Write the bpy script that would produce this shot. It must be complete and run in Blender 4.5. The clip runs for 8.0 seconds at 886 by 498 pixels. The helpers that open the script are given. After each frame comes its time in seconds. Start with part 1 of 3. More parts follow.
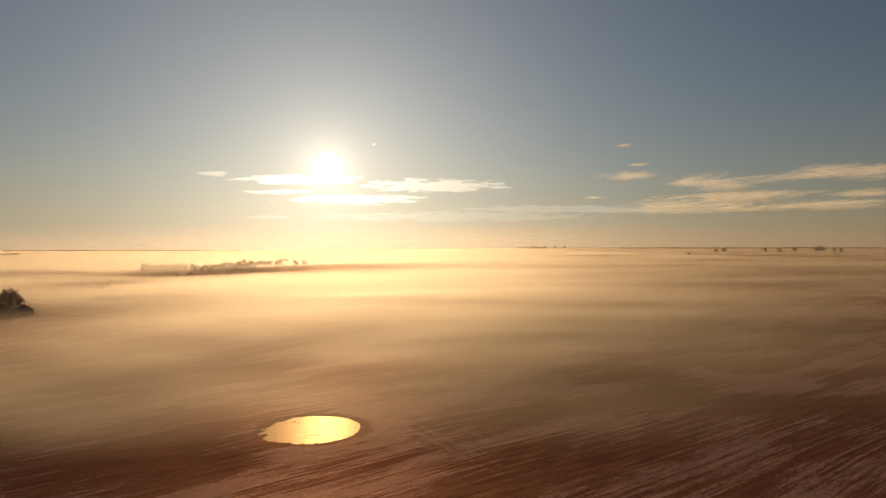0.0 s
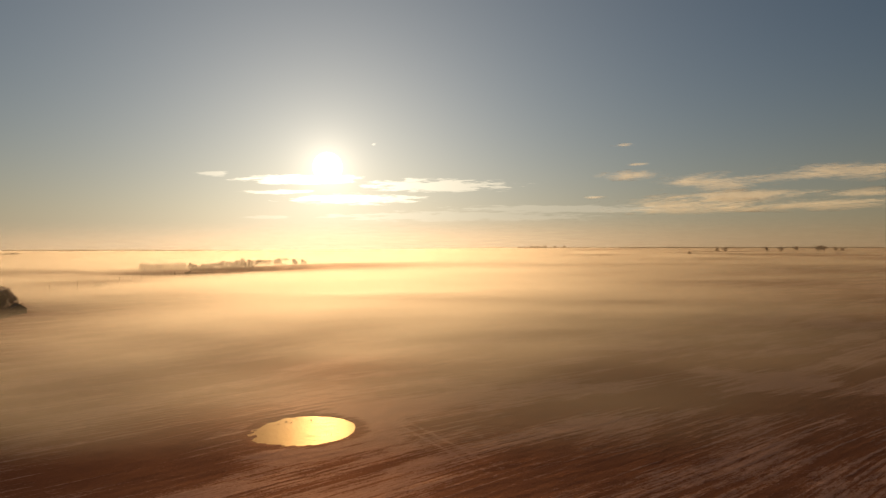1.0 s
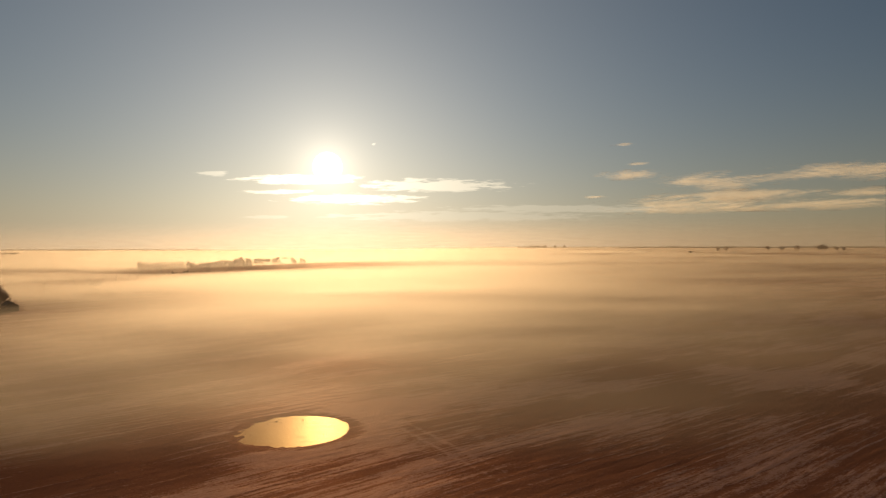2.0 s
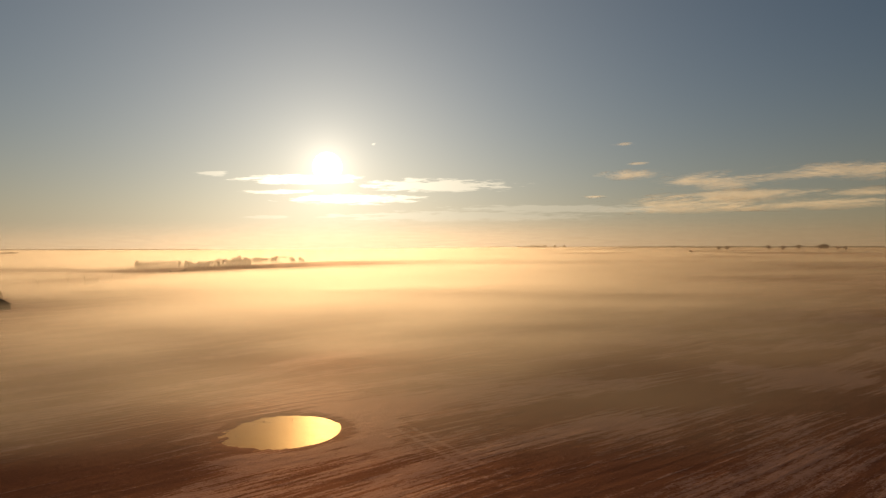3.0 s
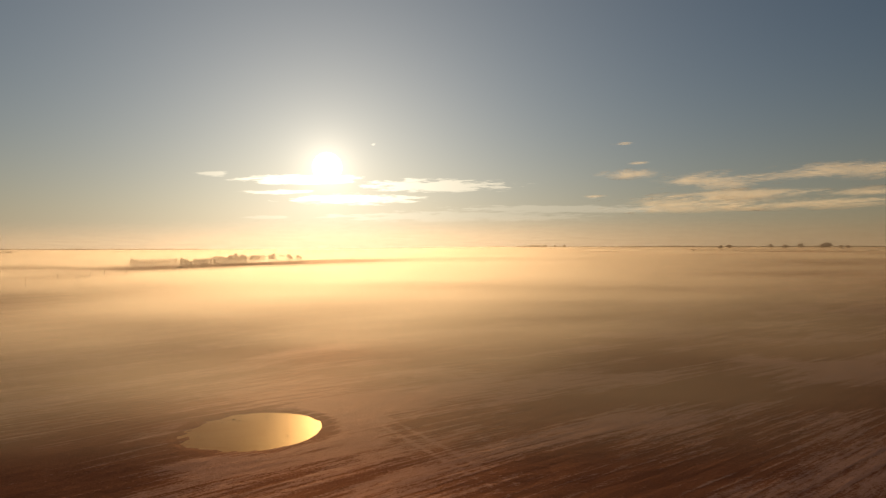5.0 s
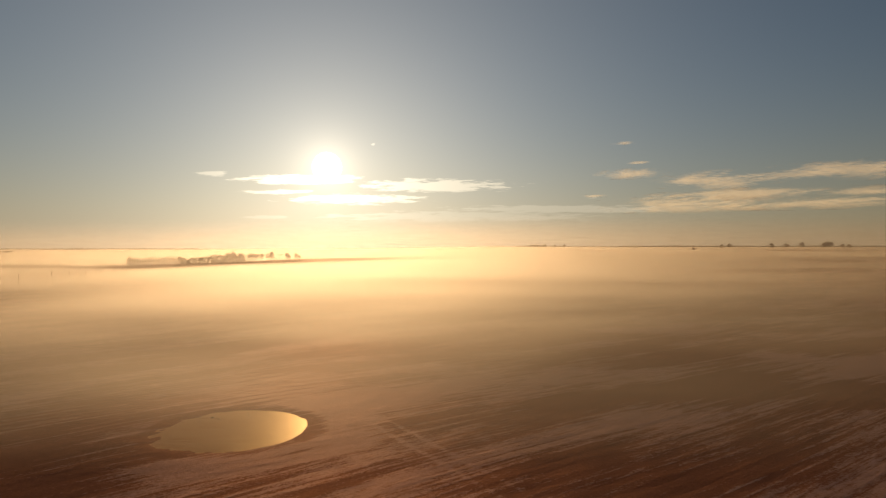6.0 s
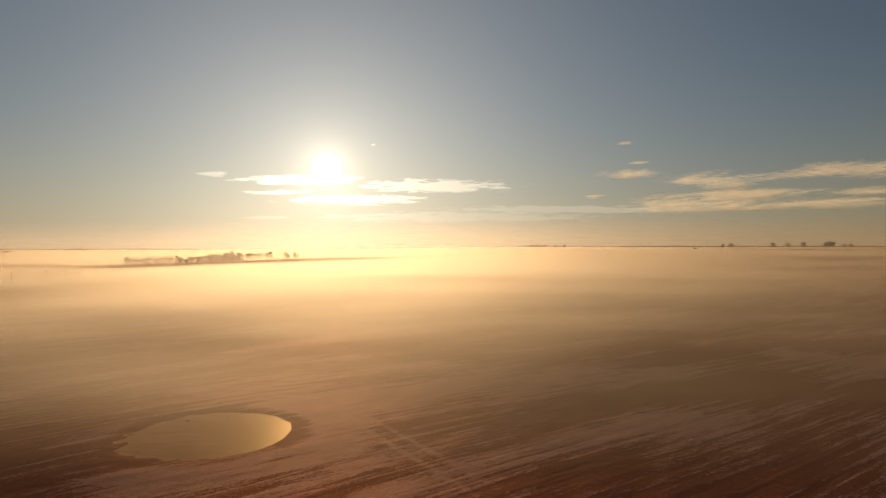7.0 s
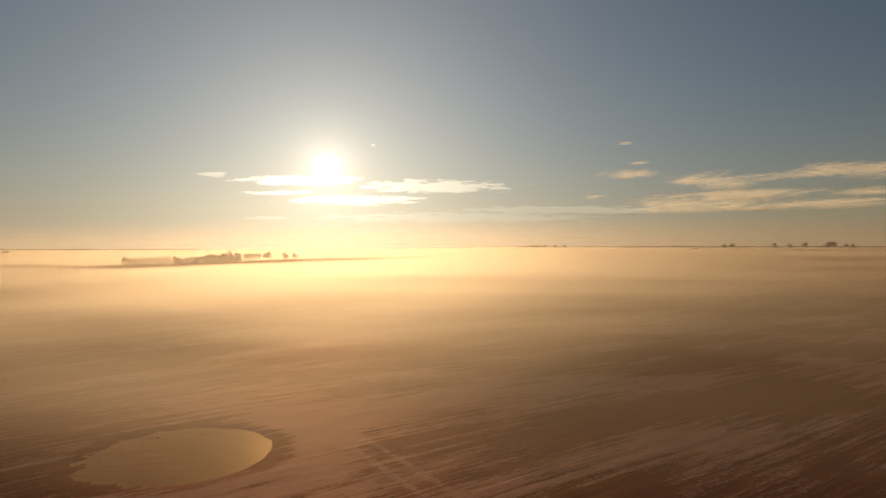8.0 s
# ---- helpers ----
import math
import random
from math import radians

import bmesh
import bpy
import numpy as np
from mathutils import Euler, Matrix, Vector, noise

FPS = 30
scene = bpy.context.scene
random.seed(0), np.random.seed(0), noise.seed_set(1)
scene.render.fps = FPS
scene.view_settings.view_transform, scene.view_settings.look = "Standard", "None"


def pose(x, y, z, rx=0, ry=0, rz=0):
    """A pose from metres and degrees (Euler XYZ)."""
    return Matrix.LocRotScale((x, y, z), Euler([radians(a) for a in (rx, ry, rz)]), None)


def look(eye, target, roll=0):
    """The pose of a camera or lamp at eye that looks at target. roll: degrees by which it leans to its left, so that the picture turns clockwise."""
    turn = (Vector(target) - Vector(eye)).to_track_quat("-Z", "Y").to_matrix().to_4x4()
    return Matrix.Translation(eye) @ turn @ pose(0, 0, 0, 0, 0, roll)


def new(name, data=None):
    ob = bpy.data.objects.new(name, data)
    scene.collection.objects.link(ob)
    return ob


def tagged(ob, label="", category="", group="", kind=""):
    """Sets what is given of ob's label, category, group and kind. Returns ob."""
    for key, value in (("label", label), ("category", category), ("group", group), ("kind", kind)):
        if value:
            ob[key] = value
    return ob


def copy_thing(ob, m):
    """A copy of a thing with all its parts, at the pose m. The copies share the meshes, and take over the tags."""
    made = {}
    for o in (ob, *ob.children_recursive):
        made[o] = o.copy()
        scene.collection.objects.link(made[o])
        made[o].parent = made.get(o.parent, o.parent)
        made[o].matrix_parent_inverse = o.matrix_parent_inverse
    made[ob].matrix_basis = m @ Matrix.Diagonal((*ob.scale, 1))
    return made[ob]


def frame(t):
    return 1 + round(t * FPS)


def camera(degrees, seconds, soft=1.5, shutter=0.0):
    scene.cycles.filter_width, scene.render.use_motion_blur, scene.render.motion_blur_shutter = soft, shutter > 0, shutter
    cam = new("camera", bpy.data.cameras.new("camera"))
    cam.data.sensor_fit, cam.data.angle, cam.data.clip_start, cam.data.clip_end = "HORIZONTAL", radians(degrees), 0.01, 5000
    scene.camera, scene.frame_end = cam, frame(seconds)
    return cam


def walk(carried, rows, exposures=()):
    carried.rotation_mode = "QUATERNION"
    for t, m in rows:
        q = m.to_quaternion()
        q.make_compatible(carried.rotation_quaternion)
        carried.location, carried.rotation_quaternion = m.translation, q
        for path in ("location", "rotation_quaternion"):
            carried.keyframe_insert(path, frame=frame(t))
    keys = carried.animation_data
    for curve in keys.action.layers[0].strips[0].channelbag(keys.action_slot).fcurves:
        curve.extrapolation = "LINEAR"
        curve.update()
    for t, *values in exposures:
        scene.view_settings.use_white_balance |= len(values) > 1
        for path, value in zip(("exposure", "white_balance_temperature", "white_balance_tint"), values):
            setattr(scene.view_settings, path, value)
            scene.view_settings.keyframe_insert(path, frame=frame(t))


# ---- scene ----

# ---- camera: a drone that flies ahead over the fields and sinks from 28 m to 17 m ----
cam = camera(72.0, 8.0, soft=1.2)
SIDE, AHEAD, EYE, TILT = 29.1, 47.2, 28.0, -0.32
ROWS = [
    (0.0, 0.0, 0.0, 0.0, 0.0, 0.0, -0.0),
    (0.5, 0.0012, 0.0507, -0.0219, 0.0, -0.01, 0.01),
    (1.0, 0.0025, 0.1023, -0.0451, -0.01, -0.01, 0.02),
    (1.5, 0.0038, 0.1547, -0.0698, -0.01, -0.02, 0.02),
    (3.0, 0.0143, 0.32, -0.1463, -0.04, -0.03, 0.02),
    (3.5, 0.0169, 0.3749, -0.1718, -0.04, -0.03, 0.02),
    (4.0, 0.02, 0.4311, -0.1996, -0.05, -0.01, 0.02),
    (4.5, 0.0232, 0.4873, -0.2295, -0.05, 0.01, 0.02),
    (6.0, 0.0393, 0.6665, -0.325, -0.11, 0.0, -0.0),
    (6.5, 0.0435, 0.7276, -0.3499, -0.1, 0.01, 0.0),
    (7.0, 0.0478, 0.789, -0.3729, -0.09, 0.06, 0.01),
    (7.5, 0.0512, 0.8508, -0.3795, -0.09, 0.07, 0.01),
    (8.0, 0.0547, 0.9135, -0.3794, -0.09, 0.12, 0.01),
]
walk(cam, [(t, pose(SIDE * x, AHEAD * y, EYE + SIDE * z, 90 + TILT + 0.62 * pitch, roll, 0.62 * yaw)) for t, x, y, z, yaw, pitch, roll in ROWS])

# ---- sun, sky and exposure ----
SUN_AZ, SUN_EL = 10.7, 7.2            # degrees to the left of straight ahead, and up
SUN_DIR = Vector((-math.sin(radians(SUN_AZ)) * math.cos(radians(SUN_EL)), math.cos(radians(SUN_AZ)) * math.cos(radians(SUN_EL)), math.sin(radians(SUN_EL))))
scene.view_settings.exposure = 1.05
scene.cycles.transparent_max_bounces = 40

sun_data = bpy.data.lights.new("sun", "SUN")
sun_data.energy, sun_data.angle, sun_data.color = 5.0, radians(0.6), (1.0, 0.66, 0.315)
sun = new("sun", sun_data)
sun.matrix_world = look(SUN_DIR * 300, (0, 0, 0))


class Graph:
    """Short hand for building node trees."""

    def __init__(self, tree):
        self.tree = tree
        tree.nodes.clear()

    def node(self, kind, *inputs, **settings):
        n = self.tree.nodes.new(kind)
        named = settings.pop("named", {})
        if "operation" in settings:
            n.operation = settings.pop("operation")
        if "noise_dimensions" in settings:
            n.noise_dimensions = settings.pop("noise_dimensions")
        if "sky_type" in settings:
            n.sky_type = settings.pop("sky_type")
        if "blend_type" in settings:
            n.blend_type = settings.pop("blend_type")
        if "data_type" in settings:
            n.data_type = settings.pop("data_type")
        for i, v in enumerate(inputs):
            self.feed(n.inputs[i], v)
        for k, v in named.items():
            self.feed(n.inputs[k], v)
        return n

    def feed(self, socket, v):
        if v is None:
            return
        if isinstance(v, bpy.types.NodeSocket):
            self.tree.links.new(v, socket)
        elif isinstance(v, bpy.types.Node):
            self.tree.links.new(v.outputs[0], socket)
        else:
            if socket.type == "RGBA" and len(v) == 3:
                v = (*v, 1)
            socket.default_value = v

    def math(self, op, a, b=None, c=None):
        return self.node("ShaderNodeMath", a, b, c, operation=op).outputs[0]

    def vec(self, op, a, b=None):
        return self.node("ShaderNodeVectorMath", a, b, operation=op)

    def step(self, x, lo, hi):
        n = self.node("ShaderNodeMapRange", x, lo, hi, 0.0, 1.0)
        n.interpolation_type = "SMOOTHSTEP"
        return n.outputs[0]

    def noise(self, vector, scale, detail=3.0, rough=0.5):
        return self.node("ShaderNodeTexNoise", named={"Vector": vector, "Scale": scale, "Detail": detail, "Roughness": rough}).outputs[0]

    def mix(self, fac, a, b):
        return self.node("ShaderNodeMixRGB", fac, a, b).outputs[0]

    def mapping(self, vector, loc=(0, 0, 0), rot=(0, 0, 0), scale=(1, 1, 1)):
        n = self.node("ShaderNodeMapping", vector)
        n.inputs["Location"].default_value, n.inputs["Rotation"].default_value, n.inputs["Scale"].default_value = loc, rot, scale
        return n.outputs[0]

    def bump(self, height, strength, distance):
        return self.node("ShaderNodeBump", named={"Height": height, "Strength": strength, "Distance": distance}).outputs[0]


SUN_CLOUDS = ((-0.379, 0.118, 0.031, 0.0045, 0.6), (-0.234, 0.1085, 0.105, 0.0085, 1.0), (-0.011, 0.098, 0.125, 0.0115, 0.9), (-0.272, 0.0885, 0.062, 0.0035, 0.9),
              (-0.145, 0.0765, 0.110, 0.009, 1.0), (0.03, 0.0475, 0.23, 0.009, 0.3), (0.20, 0.060, 0.20, 0.007, 0.35), (-0.29, 0.047, 0.04, 0.003, 0.25),
              (-0.113, 0.166, 0.006, 0.0022, 0.5), (0.246, 0.079, 0.009, 0.002, 0.25))


def make_world():
    world = bpy.data.worlds.new("sky")
    world.use_nodes = True
    scene.world = world
    g = Graph(world.node_tree)
    sky = g.node("ShaderNodeTexSky", sky_type="NISHITA")
    sky.sun_disc, sky.sun_elevation, sky.sun_rotation = False, radians(SUN_EL), radians(-SUN_AZ)
    sky.altitude, sky.air_density, sky.dust_density, sky.ozone_density = 100, 1.0, 0.3, 2.5
    way = g.vec("NORMALIZE", g.node("ShaderNodeTexCoord").outputs["Generated"]).outputs[0]
    near = g.vec("DOT_PRODUCT", way, tuple(SUN_DIR)).outputs["Value"]
    # the sun's own disc and the bright air round it
    disc = g.step(near, math.cos(radians(1.4)), math.cos(radians(1.0)))
    angle = g.math("ARCCOSINE", g.math("MINIMUM", near, 1.0))
    air = g.math("EXPONENT", g.math("MULTIPLY", angle, -1 / radians(1.6)))
    wide = g.math("EXPONENT", g.math("MULTIPLY", angle, -1 / radians(17)))
    # low haze along the horizon, brighter towards the sun
    up = g.math("MAXIMUM", g.node("ShaderNodeSeparateXYZ", way).outputs[2], 0.0)
    thick = g.math("MULTIPLY", g.math("EXPONENT", g.math("MULTIPLY", up, -1 / math.sin(radians(5.4)))), 0.85)
    lean = g.math("EXPONENT", g.math("MULTIPLY", angle, -1 / radians(18)))
    haze = g.node("ShaderNodeBackground", g.vec("ADD", (0.23, 0.16, 0.085), g.vec("MULTIPLY", (0.46, 0.42, 0.33), g.node("ShaderNodeCombineXYZ", lean, lean, lean)).outputs[0]).outputs[0], 0.53)
    base = g.node("ShaderNodeMixShader", thick, g.node("ShaderNodeBackground", sky.outputs[0], 0.0178), haze)
    disc_light = g.node("ShaderNodeBackground", (1.0, 0.93, 0.8), g.math("MULTIPLY", disc, 6.0))
    air_light = g.node("ShaderNodeAddShader", g.node("ShaderNodeBackground", (1.0, 0.84, 0.6), g.math("MULTIPLY", air, 0.42)),
                       g.node("ShaderNodeBackground", (0.94, 0.88, 0.76), g.math("MULTIPLY", wide, 0.225)))
    # thin far clouds across and under the sun: centre and half size, as slopes from straight ahead
    sep = g.node("ShaderNodeSeparateXYZ", way)
    ahead = g.math("MAXIMUM", sep.outputs[1], 0.05)
    u, v = g.math("DIVIDE", sep.outputs[0], ahead), g.math("DIVIDE", sep.outputs[2], ahead)
    ragged = g.math("SUBTRACT", g.noise(g.node("ShaderNodeCombineXYZ", g.math("MULTIPLY", u, 24.0), g.math("MULTIPLY", v, 170.0), 0.0), 1.0, 6, 0.65), 0.5)
    cover = 0.0
    for cu, cv, hu, hv, thick_ in SUN_CLOUDS:
        a, b = g.math("MULTIPLY_ADD", u, 1 / hu, -cu / hu), g.math("MULTIPLY_ADD", v, 1 / hv, -cv / hv)
        r = g.math("SQRT", g.math("ADD", g.math("MULTIPLY", a, a), g.math("MULTIPLY", b, b)))
        one = g.step(g.math("ADD", g.math("SUBTRACT", 1.0, r), g.math("MULTIPLY", ragged, 2.6)), -0.05, 0.4)
        cover = g.math("MAXIMUM", cover, g.math("MULTIPLY", one, thick_))
    bright = g.node("ShaderNodeBackground", (1.0, 0.86, 0.62), g.math("MULTIPLY_ADD", g.math("EXPONENT", g.math("MULTIPLY", angle, -1 / radians(6))), 0.85, 0.33))
    base = g.node("ShaderNodeMixShader", g.math("MULTIPLY", cover, 0.8), base, bright)
    total = g.node("ShaderNodeAddShader", base, g.node("ShaderNodeAddShader", disc_light, air_light))
    g.node("ShaderNodeOutputWorld", total)


make_world()

# ---- materials ----
FURROW = radians(35)          # the furrows' heading in the plan
POND = (-20.0, 93.2)
MIST_AROUND, MIST_ONWARD = (0.103, 0.0915, 0.081), (0.058, 0.0525, 0.05)
YARD = (-192, 275)              # the clear air about the barn


def material(name):
    m = bpy.data.materials.new(name)
    m.use_nodes = True
    return m, Graph(m.node_tree)


def position(g):
    return g.node("ShaderNodeNewGeometry").outputs["Position"]


def spot(g, x, y, cx, cy, rx, ry, turn):
    """1 inside an oval patch of the plan, 0 outside, soft between."""
    c, s = math.cos(turn), math.sin(turn)
    dx, dy = g.math("SUBTRACT", x, cx), g.math("SUBTRACT", y, cy)
    a = g.math("ADD", g.math("MULTIPLY", dx, c / rx), g.math("MULTIPLY", dy, s / rx))
    b = g.math("ADD", g.math("MULTIPLY", dx, -s / ry), g.math("MULTIPLY", dy, c / ry))
    r2 = g.math("ADD", g.math("MULTIPLY", a, a), g.math("MULTIPLY", b, b))
    return g.math("EXPONENT", g.math("MULTIPLY", r2, -1.0))


def field_material():
    m, g = material("frosted_plough_soil")
    p = position(g)
    warp = g.node("ShaderNodeTexNoise", named={"Vector": p, "Scale": 0.011, "Detail": 1.0}).outputs[1]
    bent = g.vec("ADD", p, g.vec("MULTIPLY", g.vec("SUBTRACT", warp, (0.5, 0.5, 0.5)).outputs[0], (9, 9, 0)).outputs[0]).outputs[0]
    rows = g.mapping(bent, rot=(0, 0, -FURROW))
    patch = g.noise(g.mapping(rows, (3, 7, 0), scale=(0.03, 0.085, 0)), 1.0, 4, 0.55)
    torn = g.noise(g.mapping(rows, scale=(0.06, 1.0, 0)), 1.0, 4, 0.68)
    drill = g.noise(g.mapping(rows, scale=(0.04, 1.8, 0)), 1.0, 2, 0.6)
    fine = g.noise(g.mapping(rows, scale=(0.5, 2.4, 0)), 1.0, 4, 0.75)
    grain = g.noise(p, 3.6, 5, 0.8)
    land_size = g.noise(p, 0.014, 2, 0.5)
    sx = g.node("ShaderNodeSeparateXYZ", p)
    x, y = sx.outputs[0], sx.outputs[1]
    s = g.math("MULTIPLY", g.math("SUBTRACT", patch, 0.5), 2.0)
    for amount, part_ in ((0.8, torn), (0.9, drill), (0.8, fine), (0.9, grain), (0.5, land_size)):
        s = g.math("ADD", s, g.math("MULTIPLY", g.math("SUBTRACT", part_, 0.5), amount))
    # bare strips (below 0) and lying snow (above 0): centre, half lengths, heading; the last, wide oval is shade on the
    # near right, put into the colour as less frost
    for amount, cx, cy, rx, ry, turn in ((-0.42, 39, 113.5, 14, 5, 0.35), (-0.34, 12.5, 84.5, 7, 2, 0.6), (-0.3, 13, 95.5, 7, 2, 0.6), (-0.34, 45, 138, 13, 7, 0.3),
                                         (-0.34, 76, 144, 15, 5, 0.3), (-0.36, 54, 110, 9, 4, 0.6), (-0.06, -46, 84, 16, 16, 0.0), (-0.12, 10, 150, 40, 16, 0.1),
                                         (0.34, 64, 127, 24, 5, -0.75), (0.4, 45, 163, 18, 5, -0.2), (0.16, -4, 84, 12, 8, 0.6), (0.25, 95, 118, 22, 6, -0.3), (0.14, -8, 106, 14, 7, 0.5), (-0.08, 72, 70, 45, 40, 0.0)):
        s = g.math("ADD", s, g.math("MULTIPLY", spot(g, x, y, cx, cy, rx, ry, turn), amount))
    # wheel marks filled with snow: pairs along the furrows, and one pair across them
    across = g.node("ShaderNodeSeparateXYZ", rows).outputs[1]
    lane = g.math("FLOORED_MODULO", across, 10.5)
    marks = 0.0
    for at in (2.0, 3.9, 7.6):
        d = g.math("MULTIPLY", g.math("SUBTRACT", lane, at), 1 / 0.2)
        marks = g.math("ADD", marks, g.math("EXPONENT", g.math("MULTIPLY", g.math("MULTIPLY", d, d), -1.0)))
    marks = g.math("MULTIPLY", marks, g.step(g.noise(g.mapping(rows, (11, 0, 0), scale=(0.035, 0.12, 0)), 1.0, 3, 0.6), 0.42, 0.6))
    for off in (0.0, 2.0):
        n = (0.845, 0.535)
        d = g.math("ADD", g.math("MULTIPLY", x, n[0] / 0.3), g.math("MULTIPLY_ADD", y, n[1] / 0.3, -(n[0] * -5.5 + n[1] * 93.7 + off) / 0.3))
        line = g.math("EXPONENT", g.math("MULTIPLY", g.math("MULTIPLY", d, d), -1.0))
        marks = g.math("ADD", marks, g.math("MULTIPLY", g.math("MULTIPLY", line, spot(g, x, y, -2, 90, 19, 19, 0.0)), 0.8))
    s = g.math("ADD", s, g.math("MULTIPLY", marks, 0.26))
    # the pond's shore: a dark wet rim, then rings of frost
    dx, dy = g.math("MULTIPLY_ADD", x, 1 / 7.9, -POND[0] / 7.9), g.math("MULTIPLY_ADD", y, 1 / 7.5, -POND[1] / 7.5)
    away = g.math("SQRT", g.math("ADD", g.math("MULTIPLY", dx, dx), g.math("MULTIPLY", dy, dy)))
    away = g.math("ADD", away, g.math("MULTIPLY", g.math("SUBTRACT", patch, 0.5), 0.3))
    east = g.step(g.math("SUBTRACT", dx, g.math("MULTIPLY", dy, 0.3)), -0.7, 0.5)
    rim = g.math("SUBTRACT", 1.0, g.step(away, 1.04, 1.2))
    ring = g.math("MULTIPLY", g.math("MULTIPLY", g.step(away, 1.15, 1.3), g.math("SUBTRACT", 1.0, g.step(away, 1.6, 2.1))), east)
    arc = g.math("MULTIPLY", g.math("SUBTRACT", away, 1.62), 1 / 0.035)
    arc = g.math("MULTIPLY", g.math("EXPONENT", g.math("MULTIPLY", g.math("MULTIPLY", arc, arc), -1.0)), g.step(g.math("SUBTRACT", dx, dy), 0.3, 1.2))
    for amount, part_ in ((0.3, ring), (-0.2, rim), (0.25, arc)):
        s = g.math("ADD", s, g.math("MULTIPLY", part_, amount))
    snow = g.step(s, -0.1, 0.22)
    soil = g.mix(g.step(grain, 0.3, 0.7), (0.024, 0.0105, 0.007), (0.062, 0.0265, 0.0175))
    frost = g.mix(g.step(g.math("MULTIPLY_ADD", fine, 0.5, g.math("MULTIPLY", grain, 0.5)), 0.35, 0.65), (0.062, 0.037, 0.035), (0.11, 0.08, 0.086))
    colour = g.mix(snow, soil, frost)
    relief = g.math("ADD", g.math("MULTIPLY", fine, 0.5), g.math("ADD", g.math("MULTIPLY", grain, 0.8), g.math("MULTIPLY", drill, 0.7)))
    bumped = g.bump(relief, 0.3, 0.2)
    b = g.node("ShaderNodeBsdfPrincipled", named={"Base Color": colour, "Roughness": 0.9, "Specular IOR Level": 0.0, "Normal": bumped})
    # frost crystals and wet clods gleam towards the light
    gleam = g.node("ShaderNodeBsdfGlossy", g.mix(snow, (0.108, 0.051, 0.034), (0.185, 0.109, 0.084)), named={"Roughness": 0.74, "Normal": bumped})
    g.node("ShaderNodeOutputMaterial", g.node("ShaderNodeAddShader", b, gleam))
    return m


def ice_material():
    m, g = material("pond_ice")
    p = position(g)
    n = g.noise(p, 0.35, 4, 0.6)
    fine = g.noise(p, 2.5, 3, 0.6)
    # frost blown onto the ice in streaks from the west
    x = g.node("ShaderNodeSeparateXYZ", p).outputs[0]
    streak = g.noise(g.mapping(p, rot=(0, 0, -0.15), scale=(0.25, 1.5, 0)), 1.0, 5, 0.65)
    blown = g.step(g.math("ADD", streak, g.math("MULTIPLY", g.step(x, POND[0] + 9.0, POND[0] - 12.0), 0.25)), 0.56, 0.74)
    colour = g.mix(g.math("MULTIPLY", blown, 0.3), g.mix(n, (0.22, 0.095, 0.04), (0.31, 0.145, 0.065)), (0.40, 0.24, 0.14))
    ripple = g.noise(g.mapping(p, scale=(0.5, 1.6, 0)), 1.0, 4, 0.6)
    rough = g.math("ADD", g.math("MULTIPLY_ADD", g.step(ripple, 0.3, 0.7), 0.06, 0.33), g.math("MULTIPLY", blown, 0.08))
    bumped = g.bump(fine, 0.06, 0.05)
    body = g.node("ShaderNodeBsdfDiffuse", colour, named={"Normal": bumped})
    # brown ice: what it mirrors comes back tinted
    mirror = g.node("ShaderNodeBsdfGlossy", (0.1, 0.077, 0.048), named={"Roughness": rough, "Normal": bumped})
    g.node("ShaderNodeOutputMaterial", g.node("ShaderNodeAddShader", body, mirror))
    return m


def mist_material():
    """Lit droplets in the air: banks of see-through vapour whose thickness is stored with the mesh."""
    m, g = material("ground_mist")
    p = position(g)
    thick = g.node("ShaderNodeAttribute")
    thick.attribute_name = "thickness"
    wisp = g.noise(g.mapping(p, rot=(0, 0, 0.2), scale=(0.009, 0.03, 0.22)), 1.0, 4, 0.6)
    uneven = g.math("MULTIPLY_ADD", g.step(wisp, 0.25, 0.75), 1.3, 0.35)
    depth = g.math("MULTIPLY", thick.outputs["Fac"], uneven)
    alpha = g.math("SUBTRACT", 1.0, g.math("EXPONENT", g.math("MULTIPLY", depth, -1.0)))
    # droplets pass most of the light on ahead and a little to all sides
    around = g.node("ShaderNodeBsdfTranslucent", MIST_AROUND)
    onward = g.node("ShaderNodeBsdfRefraction", MIST_ONWARD, named={"Roughness": 0.92, "IOR": 1.6})
    back = g.node("ShaderNodeBsdfDiffuse", (0.02, 0.02, 0.02))
    lit = g.node("ShaderNodeAddShader", g.node("ShaderNodeAddShader", around, onward), back)
    g.node("ShaderNodeOutputMaterial", g.node("ShaderNodeMixShader", alpha, g.node("ShaderNodeBsdfTransparent"), lit))
    return m


